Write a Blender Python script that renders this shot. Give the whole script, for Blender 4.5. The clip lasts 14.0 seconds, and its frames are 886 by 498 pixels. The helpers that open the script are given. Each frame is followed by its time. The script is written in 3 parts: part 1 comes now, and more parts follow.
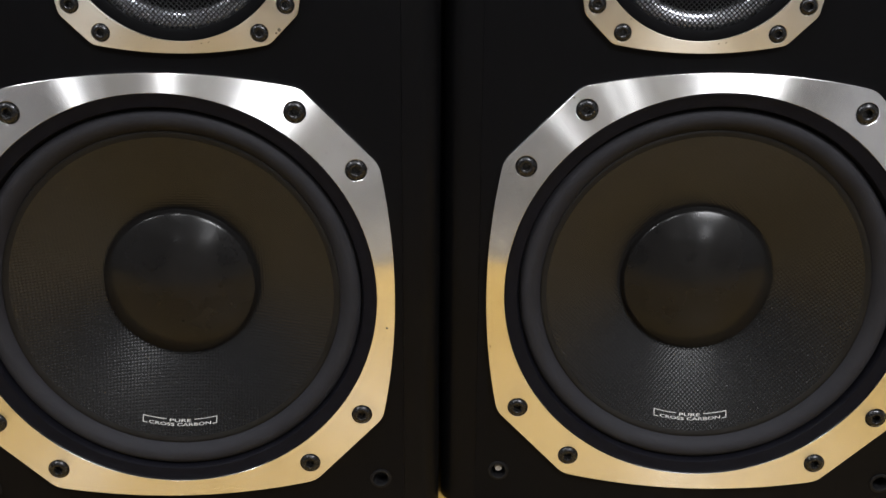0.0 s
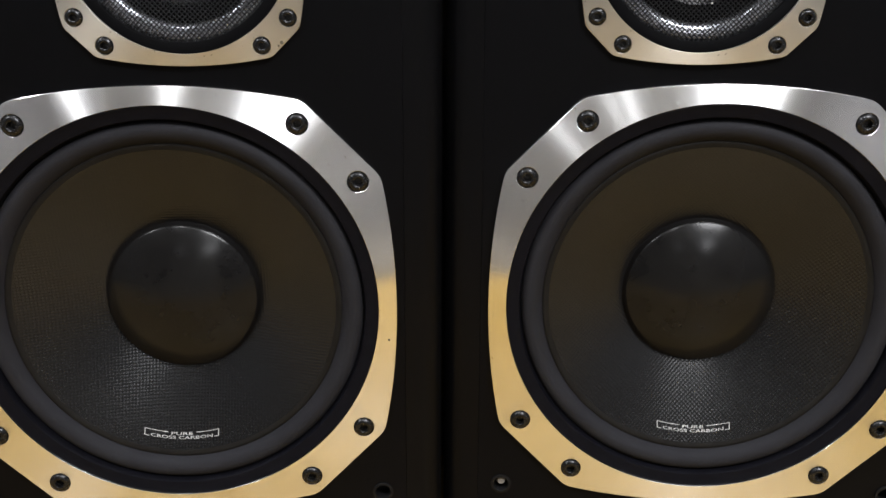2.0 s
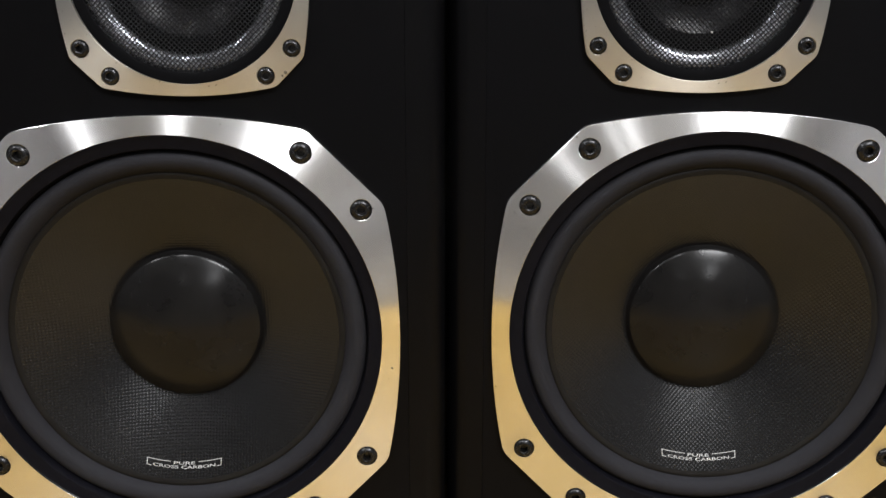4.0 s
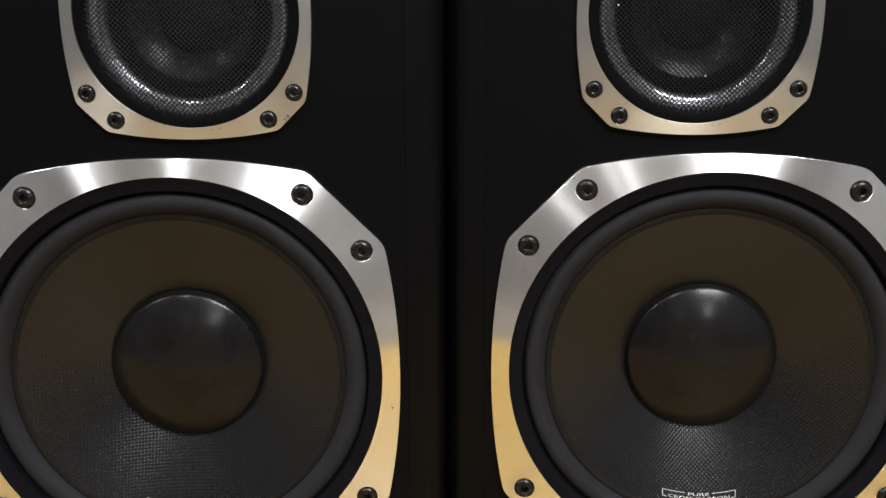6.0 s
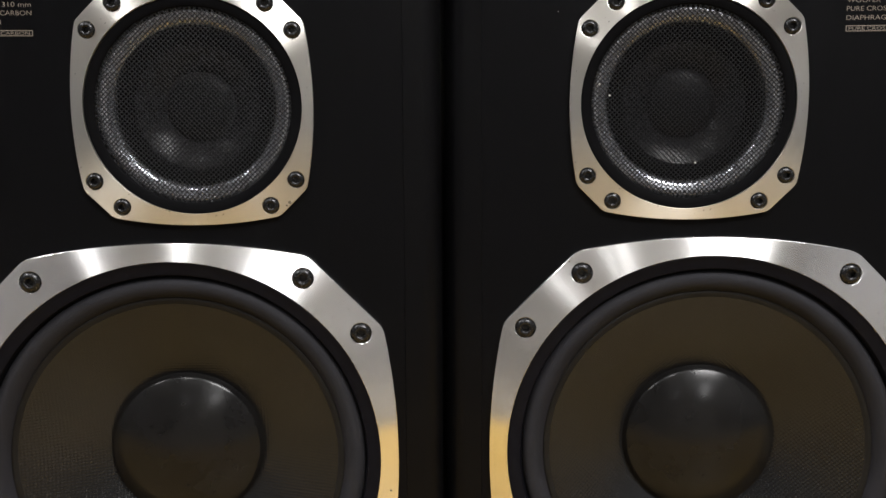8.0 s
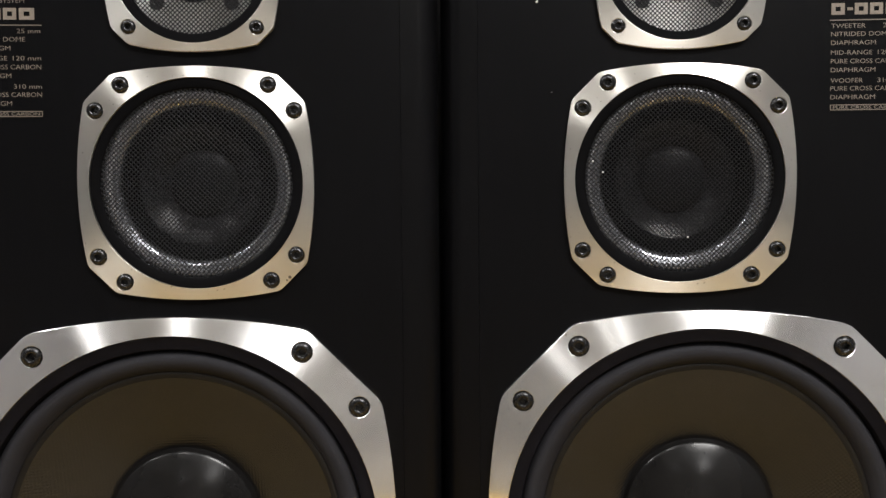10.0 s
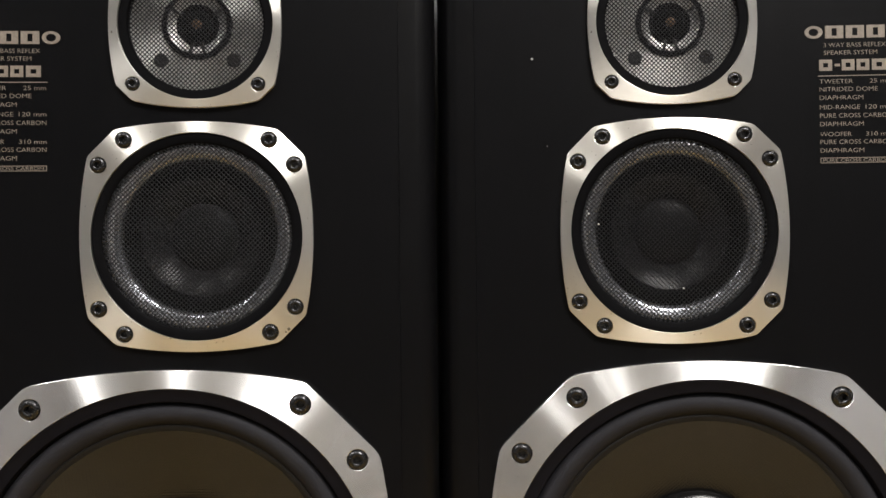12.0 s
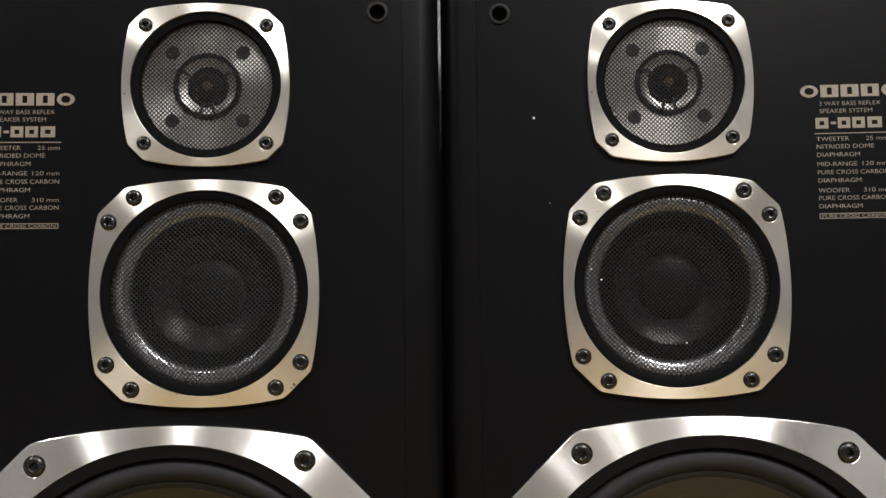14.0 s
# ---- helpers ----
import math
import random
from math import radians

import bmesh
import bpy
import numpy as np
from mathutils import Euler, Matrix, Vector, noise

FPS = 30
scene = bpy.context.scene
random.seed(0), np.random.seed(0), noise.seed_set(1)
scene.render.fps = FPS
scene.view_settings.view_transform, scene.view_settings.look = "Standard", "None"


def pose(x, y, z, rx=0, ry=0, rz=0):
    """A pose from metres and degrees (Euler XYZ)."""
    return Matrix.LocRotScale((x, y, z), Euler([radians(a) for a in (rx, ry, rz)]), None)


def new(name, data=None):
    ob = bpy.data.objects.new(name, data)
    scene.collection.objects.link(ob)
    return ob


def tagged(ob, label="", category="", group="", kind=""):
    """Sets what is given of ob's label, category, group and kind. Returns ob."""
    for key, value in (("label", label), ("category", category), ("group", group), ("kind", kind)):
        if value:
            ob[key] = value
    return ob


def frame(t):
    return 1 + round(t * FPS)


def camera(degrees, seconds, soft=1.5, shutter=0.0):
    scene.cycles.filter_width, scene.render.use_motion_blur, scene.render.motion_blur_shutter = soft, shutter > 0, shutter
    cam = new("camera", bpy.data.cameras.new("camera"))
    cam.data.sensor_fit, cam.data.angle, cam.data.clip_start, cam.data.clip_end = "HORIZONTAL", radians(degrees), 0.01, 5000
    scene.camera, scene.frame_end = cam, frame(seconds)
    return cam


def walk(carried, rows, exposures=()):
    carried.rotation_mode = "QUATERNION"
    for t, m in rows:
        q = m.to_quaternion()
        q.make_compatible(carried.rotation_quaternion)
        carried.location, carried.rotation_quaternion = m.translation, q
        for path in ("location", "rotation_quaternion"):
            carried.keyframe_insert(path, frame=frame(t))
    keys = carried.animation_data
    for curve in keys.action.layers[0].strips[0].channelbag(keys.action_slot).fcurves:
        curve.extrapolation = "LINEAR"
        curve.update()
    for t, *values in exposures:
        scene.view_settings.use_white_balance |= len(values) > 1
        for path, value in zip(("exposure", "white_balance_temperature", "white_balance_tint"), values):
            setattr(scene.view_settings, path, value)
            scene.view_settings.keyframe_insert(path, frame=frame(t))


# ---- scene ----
# exposure, and the rows of lamps that the reflections show
EXPOSURES = [(0.0, -0.24, 6350, 10), (8.0, -0.11, 6600, 10), (14.0, 0.03, 6900, 10)]
# x, y, width, length, watts
LAMPS = [(-2.0, -1.1, 0.16, 1.2, 52.0), (-0.60, -1.50, 0.12, 0.8, 15.0), (1.05, -1.85, 1.10, 0.55, 128.0), (-0.9, -4.7, 0.14, 1.2, 4.0), (1.25, -4.2, 0.45, 1.6, 36.0)]
cam = camera(53.26, 14.0, soft=1.5)
walk(cam, [
    (0.0, pose(-0.0019, -0.6445, 0.4406, 72.225, -0.369, -0.191)),
    (0.5, pose(-0.0017, -0.6449, 0.4370, 72.655, -0.312, -0.149)),
    (1.0, pose(-0.0014, -0.6451, 0.4341, 72.966, -0.258, -0.122)),
    (1.5, pose(-0.0015, -0.6460, 0.4341, 73.201, -0.225, -0.116)),
    (2.0, pose(-0.0014, -0.6474, 0.4348, 73.502, -0.177, -0.086)),
    (2.5, pose(-0.0014, -0.6478, 0.4340, 74.057, -0.073, -0.109)),
    (3.0, pose(-0.0012, -0.6481, 0.4341, 74.704, -0.017, 0.051)),
    (5.5, pose(-0.0003, -0.6528, 0.4360, 76.740, 0.142, 0.084)),
    (6.0, pose(-0.0001, -0.6558, 0.4376, 77.841, 0.209, 0.098)),
    (6.5, pose(-0.0001, -0.6590, 0.4403, 79.003, 0.240, 0.113)),
    (7.0, pose(0.0002, -0.6615, 0.4434, 80.119, 0.285, 0.091)),
    (7.5, pose(0.0008, -0.6640, 0.4465, 81.288, 0.323, 0.082)),
    (8.0, pose(0.0015, -0.6665, 0.4492, 82.405, 0.332, 0.082)),
    (8.5, pose(0.0021, -0.6690, 0.4511, 83.586, 0.378, 0.079)),
    (9.0, pose(0.0024, -0.6720, 0.4520, 84.899, 0.418, 0.077)),
    (11.5, pose(0.0018, -0.6812, 0.4494, 89.781, 0.568, -0.168)),
    (12.0, pose(0.0017, -0.6829, 0.4485, 90.714, 0.615, -0.187)),
    (12.5, pose(0.0016, -0.6847, 0.4469, 91.626, 0.654, -0.230)),
    (13.0, pose(0.0021, -0.6865, 0.4459, 92.573, 0.670, -0.199)),
    (13.5, pose(0.0028, -0.6893, 0.4452, 93.581, 0.740, -0.083)),
    (14.0, pose(0.0037, -0.6907, 0.4456, 94.540, 0.724, 0.258)),
], EXPOSURES)

# ---- world and light ----
FLOOR = -0.05
PLATFORM_FRONT = -0.72
BASE = 0.195            # woofer axis above the platform
world = bpy.data.worlds.new("room_air")
scene.world = world
world.use_nodes = True
world.node_tree.nodes["Background"].inputs[0].default_value = (0.8, 0.9, 1.0, 1)
world.node_tree.nodes["Background"].inputs[1].default_value = 0.05
CEILING_Z, LAMP_Z = 2.75, 2.38
for lamp_x, lamp_y, lamp_w, lamp_l, watts in LAMPS:
    # each lamp shines down; the weaker upward light is added to brighten the ceiling
    for share, turn, z in ((1.0, 0, LAMP_Z - 0.006), (0.55, 180, LAMP_Z + 0.058)):
        tube = bpy.data.lights.new("lamp_and_fill_light", "AREA")
        tube.shape, tube.size, tube.size_y = "RECTANGLE", lamp_w, lamp_l
        tube.energy, tube.color = watts * share, (0.99, 0.985, 0.995)
        new("lamp_and_fill_light", tube).matrix_basis = pose(lamp_x, lamp_y, z, turn)


# ---- materials ----
def material(name, color, rough=0.5, metal=0.0, spec=0.5):
    m = bpy.data.materials.new(name)
    m.use_nodes = True
    b = m.node_tree.nodes["Principled BSDF"]
    b.inputs["Base Color"].default_value = (*color, 1)
    b.inputs["Roughness"].default_value = rough
    b.inputs["Metallic"].default_value = metal
    b.inputs["Specular IOR Level"].default_value = spec
    return m


def add(m, kind, **inputs):
    n = m.node_tree.nodes.new(kind)
    for key, value in inputs.items():
        n.inputs[key.replace("_", " ")].default_value = value
    return n


def link(m, a, b):
    m.node_tree.links.new(a, b)


def shader(m):
    return m.node_tree.nodes["Principled BSDF"]


def object_coords(m, scale=(1, 1, 1)):
    c = add(m, "ShaderNodeTexCoord")
    v = add(m, "ShaderNodeMapping")
    v.inputs["Scale"].default_value = scale
    link(m, c.outputs["Object"], v.inputs["Vector"])
    return v.outputs["Vector"]


def ramp(m, fac, stops):
    r = add(m, "ShaderNodeValToRGB")
    e = r.color_ramp.elements
    e[0].position, e[0].color = stops[0][0], (*stops[0][1], 1)
    e[1].position, e[1].color = stops[-1][0], (*stops[-1][1], 1)
    for p, c in stops[1:-1]:
        x = e.new(p)
        x.color = (*c, 1)
    link(m, fac, r.inputs["Fac"])
    return r.outputs["Color"]


def vary(m, scale, color_stops=None, rough_range=None, bump=0.0, stretch=(1, 1, 1), detail=6, distance=0.001):
    """Noise at one scale, on colour, gloss and relief."""
    v = object_coords(m, stretch)
    n = add(m, "ShaderNodeTexNoise", Scale=scale, Detail=detail, Roughness=0.6)
    link(m, v, n.inputs["Vector"])
    b = shader(m)
    if color_stops:
        link(m, ramp(m, n.outputs["Fac"], color_stops), b.inputs["Base Color"])
    if rough_range:
        r = add(m, "ShaderNodeMapRange")
        r.inputs["From Min"].default_value, r.inputs["From Max"].default_value = 0.3, 0.7
        r.inputs["To Min"].default_value, r.inputs["To Max"].default_value = rough_range
        link(m, n.outputs["Fac"], r.inputs["Value"])
        link(m, r.outputs["Result"], b.inputs["Roughness"])
    if bump:
        k = add(m, "ShaderNodeBump", Strength=bump, Distance=distance)
        link(m, n.outputs["Fac"], k.inputs["Height"])
        if b.inputs["Normal"].links:
            link(m, b.inputs["Normal"].links[0].from_socket, k.inputs["Normal"])
        link(m, k.outputs["Normal"], b.inputs["Normal"])
    return m


# turned aluminium: fine rings round the driver's axis
def turned_metal(name, color, rough, aniso, slant):
    m = material(name, color, rough, 1.0)
    t = add(m, "ShaderNodeTangent")
    t.direction_type, t.axis = "RADIAL", "Y"
    b = shader(m)
    b.inputs["Anisotropic"].default_value = aniso
    b.inputs["Anisotropic Rotation"].default_value = 0.25
    link(m, t.outputs["Tangent"], b.inputs["Tangent"])
    # the grooves lean outwards a little
    flat = add(m, "ShaderNodeVectorMath")
    flat.operation = "MULTIPLY"
    flat.inputs[1].default_value = (1, 0, 1)
    link(m, object_coords(m), flat.inputs[0])
    unit = add(m, "ShaderNodeVectorMath")
    unit.operation = "NORMALIZE"
    link(m, flat.outputs[0], unit.inputs[0])
    turn = add(m, "ShaderNodeVectorTransform")
    turn.vector_type, turn.convert_from, turn.convert_to = "VECTOR", "OBJECT", "WORLD"
    link(m, unit.outputs[0], turn.inputs[0])
    lean = add(m, "ShaderNodeVectorMath")
    lean.operation = "MULTIPLY_ADD"
    lean.inputs[1].default_value = (slant, slant, slant)
    link(m, turn.outputs[0], lean.inputs[0])
    geo = add(m, "ShaderNodeNewGeometry")
    link(m, geo.outputs["Normal"], lean.inputs[2])
    whole = add(m, "ShaderNodeVectorMath")
    whole.operation = "NORMALIZE"
    link(m, lean.outputs[0], whole.inputs[0])
    link(m, whole.outputs[0], b.inputs["Normal"])
    vary(m, 35, [(0.25, tuple(c * 0.94 for c in color)), (0.75, color)], detail=3)
    # a few dark pits and rub marks
    n = add(m, "ShaderNodeTexNoise", Scale=330.0, Detail=2.0)
    link(m, object_coords(m), n.inputs["Vector"])
    mask = ramp(m, n.outputs["Fac"], [(0.70, (1, 1, 1)), (0.74, (0.35, 0.33, 0.30))])
    mix = add(m, "ShaderNodeMix")
    mix.data_type, mix.blend_type = "RGBA", "MULTIPLY"
    mix.inputs["Factor"].default_value = 1.0
    link(m, b.inputs["Base Color"].links[0].from_socket, mix.inputs[6])
    link(m, mask, mix.inputs[7])
    link(m, mix.outputs[2], b.inputs["Base Color"])
    return m


ALU = turned_metal("turned_aluminium", (0.91, 0.905, 0.90), 0.225, 1.0, 0.27)
FACE = turned_metal("turned_face_plate", (0.62, 0.615, 0.585), 0.40, 0.9, 0.0)
ALU_SOFT = turned_metal("satin_aluminium", (0.72, 0.695, 0.645), 0.30, 0.95, 0.20)
VINYL = vary(vary(material("black_woodgrain_vinyl", (0.006, 0.006, 0.0065), 0.36, 0, 0.075), 60, [(0.3, (0.0020, 0.0020, 0.0024)), (0.7, (0.0025, 0.0025, 0.0030))], (0.35, 0.39), 0.035, (6, 6, 0.35), 8, 0.0006), 900, bump=0.1, distance=0.0003)
EDGE = vary(material("black_satin_edge", (0.0020, 0.0020, 0.0024), 0.34, 0, 0.10), 70, None, (0.31, 0.38), 0.08, (4, 4, 0.3), 6, 0.0005)
GASKET = vary(material("black_rubber_gasket", (0.004, 0.004, 0.0055), 0.42, 0, 0.06), 150, [(0.3, (0.0035, 0.0035, 0.005)), (0.7, (0.005, 0.005, 0.007))], (0.38, 0.5), 0.1)
RUBBER = vary(vary(material("grey_rubber_surround", (0.015, 0.015, 0.019), 0.66, 0, 0.14), 25, [(0.3, (0.012, 0.012, 0.0145)), (0.7, (0.0165, 0.0165, 0.0195))], (0.64, 0.76)), 800, bump=0.08, distance=0.0003)
CAP = vary(material("black_dust_cap", (0.006, 0.0056, 0.0056), 0.2, 0, 0.20), 40, [(0.3, (0.005, 0.0047, 0.0047)), (0.7, (0.0075, 0.0070, 0.0068))], (0.19, 0.24), 0.02)
LIP_RESIN = vary(material("dark_resin_edge", (0.012, 0.0115, 0.011), 0.5, 0, 0.16), 120, [(0.3, (0.005, 0.0046, 0.0042)), (0.7, (0.008, 0.0074, 0.0068))], (0.50, 0.60), 0.05, distance=0.0003)
SOCKET_RUBBER = vary(material("dull_black_socket", (0.004, 0.004, 0.0045), 0.55, 0, 0.16), 300, None, (0.5, 0.6))
BLACK = material("black_plastic", (0.010, 0.010, 0.011), 0.4)
STEEL = vary(material("black_oxide_steel", (0.027, 0.027, 0.028), 0.25, 0.8), 400, None, (0.20, 0.32), 0.05, distance=0.0002)
WIRE = vary(material("dark_wire", (0.018, 0.018, 0.020), 0.4, 0.8), 300, None, (0.36, 0.46))
SILVER = vary(material("silver_horn", (0.55, 0.54, 0.52), 0.3, 0.9), 120, [(0.3, (0.50, 0.49, 0.47)), (0.7, (0.60, 0.59, 0.57))], (0.25, 0.38))
RING = vary(material("silvery_roll", (0.30, 0.31, 0.33), 0.18, 0.75), 120, [(0.3, (0.265, 0.275, 0.292)), (0.7, (0.32, 0.33, 0.35))], (0.16, 0.22))
ROLL = vary(material("matt_black_roll", (0.0022, 0.0022, 0.0026), 0.55, 0, 0.035), 150, None, (0.55, 0.68))
MIDCONE = vary(material("black_carbon_paper", (0.010, 0.010, 0.011), 0.26, 0, 0.17), 200, None, (0.24, 0.30), 0.02, distance=0.0003)
MIDCAP = vary(material("black_paper_cap", (0.006, 0.006, 0.0068), 0.4, 0, 0.12), 200, None, (0.36, 0.44), 0.02, distance=0.0003)
DOME = vary(material("bronze_dome", (0.16, 0.10, 0.06), 0.3, 0.7), 200, None, (0.25, 0.35))
PRINT = vary(material("beige_print", (0.24, 0.20, 0.16), 0.55), 500, [(0.3, (0.12, 0.10, 0.08)), (0.7, (0.175, 0.147, 0.12))])
WHITE_PRINT = material("white_print", (0.40, 0.40, 0.39), 0.5)
TARNISH = vary(material("brown_tarnish", (0.08, 0.065, 0.04), 0.7), 600, [(0.3, (0.04, 0.032, 0.02)), (0.7, (0.13, 0.11, 0.07))])
CHIP = vary(material("chipped_wood", (0.2, 0.185, 0.16), 0.8), 700, [(0.3, (0.11, 0.10, 0.085)), (0.7, (0.24, 0.225, 0.20))])


# woven carbon: two families of threads, over and under
def carbon():
    m = material("woven_carbon_cone", (0.02, 0.02, 0.02), 0.3, 0, 0.7)
    v = object_coords(m)
    s = add(m, "ShaderNodeSeparateXYZ")
    link(m, v, s.inputs[0])

    def op(kind, a, b=None):
        n = add(m, "ShaderNodeMath")
        n.operation = kind
        for i, x in enumerate((a, b)):
            if x is None:
                continue
            if isinstance(x, (int, float)):
                n.inputs[i].default_value = x
            else:
                link(m, x, n.inputs[i])
        return n.outputs[0]
    k = math.pi / 0.0025
    sx, sz = op("SINE", op("MULTIPLY", s.outputs["X"], k)), op("SINE", op("MULTIPLY", s.outputs["Z"], k))
    # the round backs of both families of threads
    h = op("ADD", op("MULTIPLY", op("ABSOLUTE", sx), 0.5), op("MULTIPLY", op("ABSOLUTE", sz), 0.5))
    n = add(m, "ShaderNodeTexNoise", Scale=22.0, Detail=5.0)
    link(m, v, n.inputs["Vector"])
    both = op("ADD", op("MULTIPLY", h, 0.8), op("MULTIPLY", n.outputs["Fac"], 0.2))
    b = shader(m)
    link(m, ramp(m, both, [(0.15, (0.004, 0.004, 0.0042)), (0.85, (0.010, 0.010, 0.0105))]), b.inputs["Base Color"])
    link(m, ramp(m, both, [(0.2, (0.26,) * 3), (0.8, (0.20,) * 3)]), b.inputs["Roughness"])
    link(m, ramp(m, both, [(0.15, (0.21,) * 3), (0.9, (0.37,) * 3)]), b.inputs["Specular IOR Level"])
    u = add(m, "ShaderNodeBump", Strength=0.5, Distance=0.0003)
    link(m, h, u.inputs["Height"])
    link(m, u.outputs["Normal"], b.inputs["Normal"])
    return m


CARBON = carbon()


def wood_floor():
    m = material("honey_wood_floor", (0.5, 0.31, 0.11), 0.45)
    v = object_coords(m)
    br = add(m, "ShaderNodeTexBrick", Scale=1.0)
    br.inputs["Brick Width"].default_value, br.inputs["Row Height"].default_value = 1.2, 0.12
    br.inputs["Mortar Size"].default_value = 0.002
    br.inputs["Color1"].default_value = (0.44, 0.288, 0.073, 1)
    br.inputs["Color2"].default_value = (0.40, 0.253, 0.058, 1)
    br.inputs["Mortar"].default_value = (0.12, 0.07, 0.03, 1)
    link(m, v, br.inputs["Vector"])
    n = add(m, "ShaderNodeTexNoise", Scale=14.0, Detail=8.0)
    link(m, object_coords(m, (0.4, 6, 1)), n.inputs["Vector"])
    mix = add(m, "ShaderNodeMix")
    mix.data_type, mix.blend_type = "RGBA", "MULTIPLY"
    mix.inputs["Factor"].default_value = 0.5
    link(m, br.outputs["Color"], mix.inputs[6])
    link(m, ramp(m, n.outputs["Fac"], [(0.3, (0.82, 0.78, 0.74)), (0.7, (1.12, 1.1, 1.08))]), mix.inputs[7])
    link(m, mix.outputs[2], shader(m).inputs["Base Color"])
    return m


FLOORING = wood_floor()
CARPET = vary(vary(material("brown_carpet", (0.1, 0.088, 0.07), 0.95, 0, 0.0), 6, [(0.3, (0.125, 0.115, 0.10)), (0.7, (0.165, 0.152, 0.132))]), 300, bump=0.5, distance=0.003)
PLASTER = vary(material("grey_plaster", (0.20, 0.202, 0.208), 0.8, 0, 0.2), 3, [(0.3, (0.18, 0.182, 0.188)), (0.7, (0.21, 0.212, 0.218))], None, 0.1)
# rear wall colour darkened to stand for the shade between the cabinets
GAP_SHADE = vary(material("wall_darkened_for_gap", (0.18, 0.18, 0.18), 0.8, 0, 0.2), 3, [(0.3, (0.165, 0.165, 0.168)), (0.7, (0.20, 0.20, 0.20))], None, 0.1)
WHITEWASH = vary(material("cream_wall_paint", (0.66, 0.64, 0.60), 0.8, 0, 0.2), 3, [(0.3, (0.63, 0.61, 0.57)), (0.7, (0.68, 0.66, 0.62))], None, 0.1)
CEILING = vary(material("white_ceiling_paint", (0.74, 0.76, 0.79), 0.85), 4, [(0.3, (0.80, 0.82, 0.84)), (0.7, (0.84, 0.86, 0.88))])


LAMP_WHITE = material("opal_diffuser", (0.85, 0.85, 0.84), 0.5)


# ---- mesh helpers ----
def finish(bm, name, mat, smooth=True, angle=35):
    bmesh.ops.recalc_face_normals(bm, faces=bm.faces)
    me = bpy.data.meshes.new(name)
    if smooth:
        for f in bm.faces:
            f.smooth = True
        for e in bm.edges:
            if len(e.link_faces) == 2 and e.calc_face_angle(0) > radians(angle):
                e.smooth = False
    bm.to_mesh(me)
    bm.free()
    me.materials.append(mat)
    return me


def part(name, me, parent, at=None, label=""):
    ob = new(name, me)
    ob.parent = parent
    if at is not None:
        ob.matrix_basis = at
    return tagged(ob, label=label)


def lathe(profile, name, mat, seg=96, angle=35, hexed=()):
    """Turned round the Y axis; profile: (radius, depth); rings named in hexed become six-sided."""
    bm = bmesh.new()
    rings = []
    for i, (r, y) in enumerate(profile):
        if r < 1e-6:
            rings.append([bm.verts.new((0, y, 0))])
            continue
        ring = []
        for k in range(seg):
            a = 2 * math.pi * k / seg
            q = r
            if i in hexed:
                d = (a % (math.pi / 3)) - math.pi / 6
                q = r * math.cos(math.pi / 6) / math.cos(d)
            ring.append(bm.verts.new((q * math.cos(a), y, q * math.sin(a))))
        rings.append(ring)
    for a, b in zip(rings, rings[1:]):
        for k in range(seg):
            j = (k + 1) % seg
            if len(a) == 1 and len(b) == 1:
                continue
            if len(a) == 1:
                bm.faces.new((a[0], b[k], b[j]))
            elif len(b) == 1:
                bm.faces.new((a[k], a[j], b[0]))
            else:
                bm.faces.new((a[k], a[j], b[j], b[k]))
    return finish(bm, name, mat, angle=angle)


def circle(r, cx=0.0, cz=0.0, n=64):
    return [(cx + r * math.cos(2 * math.pi * k / n), cz + r * math.sin(2 * math.pi * k / n)) for k in range(n)]


def plate(loops, name, mat, front, back, bevel=0.0, angle=12):
    """A flat plate in the XZ plane with an outline and holes, its front at depth front."""
    cu = bpy.data.curves.new(name, "CURVE")
    cu.dimensions, cu.fill_mode = "2D", "BOTH"
    cu.extrude, cu.bevel_depth, cu.bevel_resolution = (back - front) / 2 - bevel, bevel, 1
    cu.offset = -bevel
    for pts in loops:
        s = cu.splines.new("POLY")
        s.points.add(len(pts) - 1)
        for p, (x, z) in zip(s.points, pts):
            p.co = (x, z, 0, 1)
        s.use_cyclic_u = True
    ob = bpy.data.objects.new(name, cu)
    scene.collection.objects.link(ob)
    me = bpy.data.meshes.new_from_object(ob.evaluated_get(bpy.context.evaluated_depsgraph_get()))
    bpy.data.objects.remove(ob)
    bpy.data.curves.remove(cu)
    me.transform(Matrix.Translation((0, (front + back) / 2, 0)) @ Matrix.Rotation(radians(90), 4, "X"))
    bm = bmesh.new()
    bm.from_mesh(me)
    bpy.data.meshes.remove(me)
    bmesh.ops.remove_doubles(bm, verts=bm.verts, dist=1e-6)
    return finish(bm, name, mat, angle=angle)


def box(x0, x1, y0, y1, z0, z1, name, mat, bevel=0.0):
    bm = bmesh.new()
    bmesh.ops.create_cube(bm, size=1)
    for v in bm.verts:
        v.co = ((x0 + x1) / 2 + v.co.x * (x1 - x0), (y0 + y1) / 2 + v.co.y * (y1 - y0), (z0 + z1) / 2 + v.co.z * (z1 - z0))
    if bevel:
        bmesh.ops.bevel(bm, geom=bm.edges[:], offset=bevel, segments=2, affect="EDGES", profile=0.5)
    return finish(bm, name, mat)


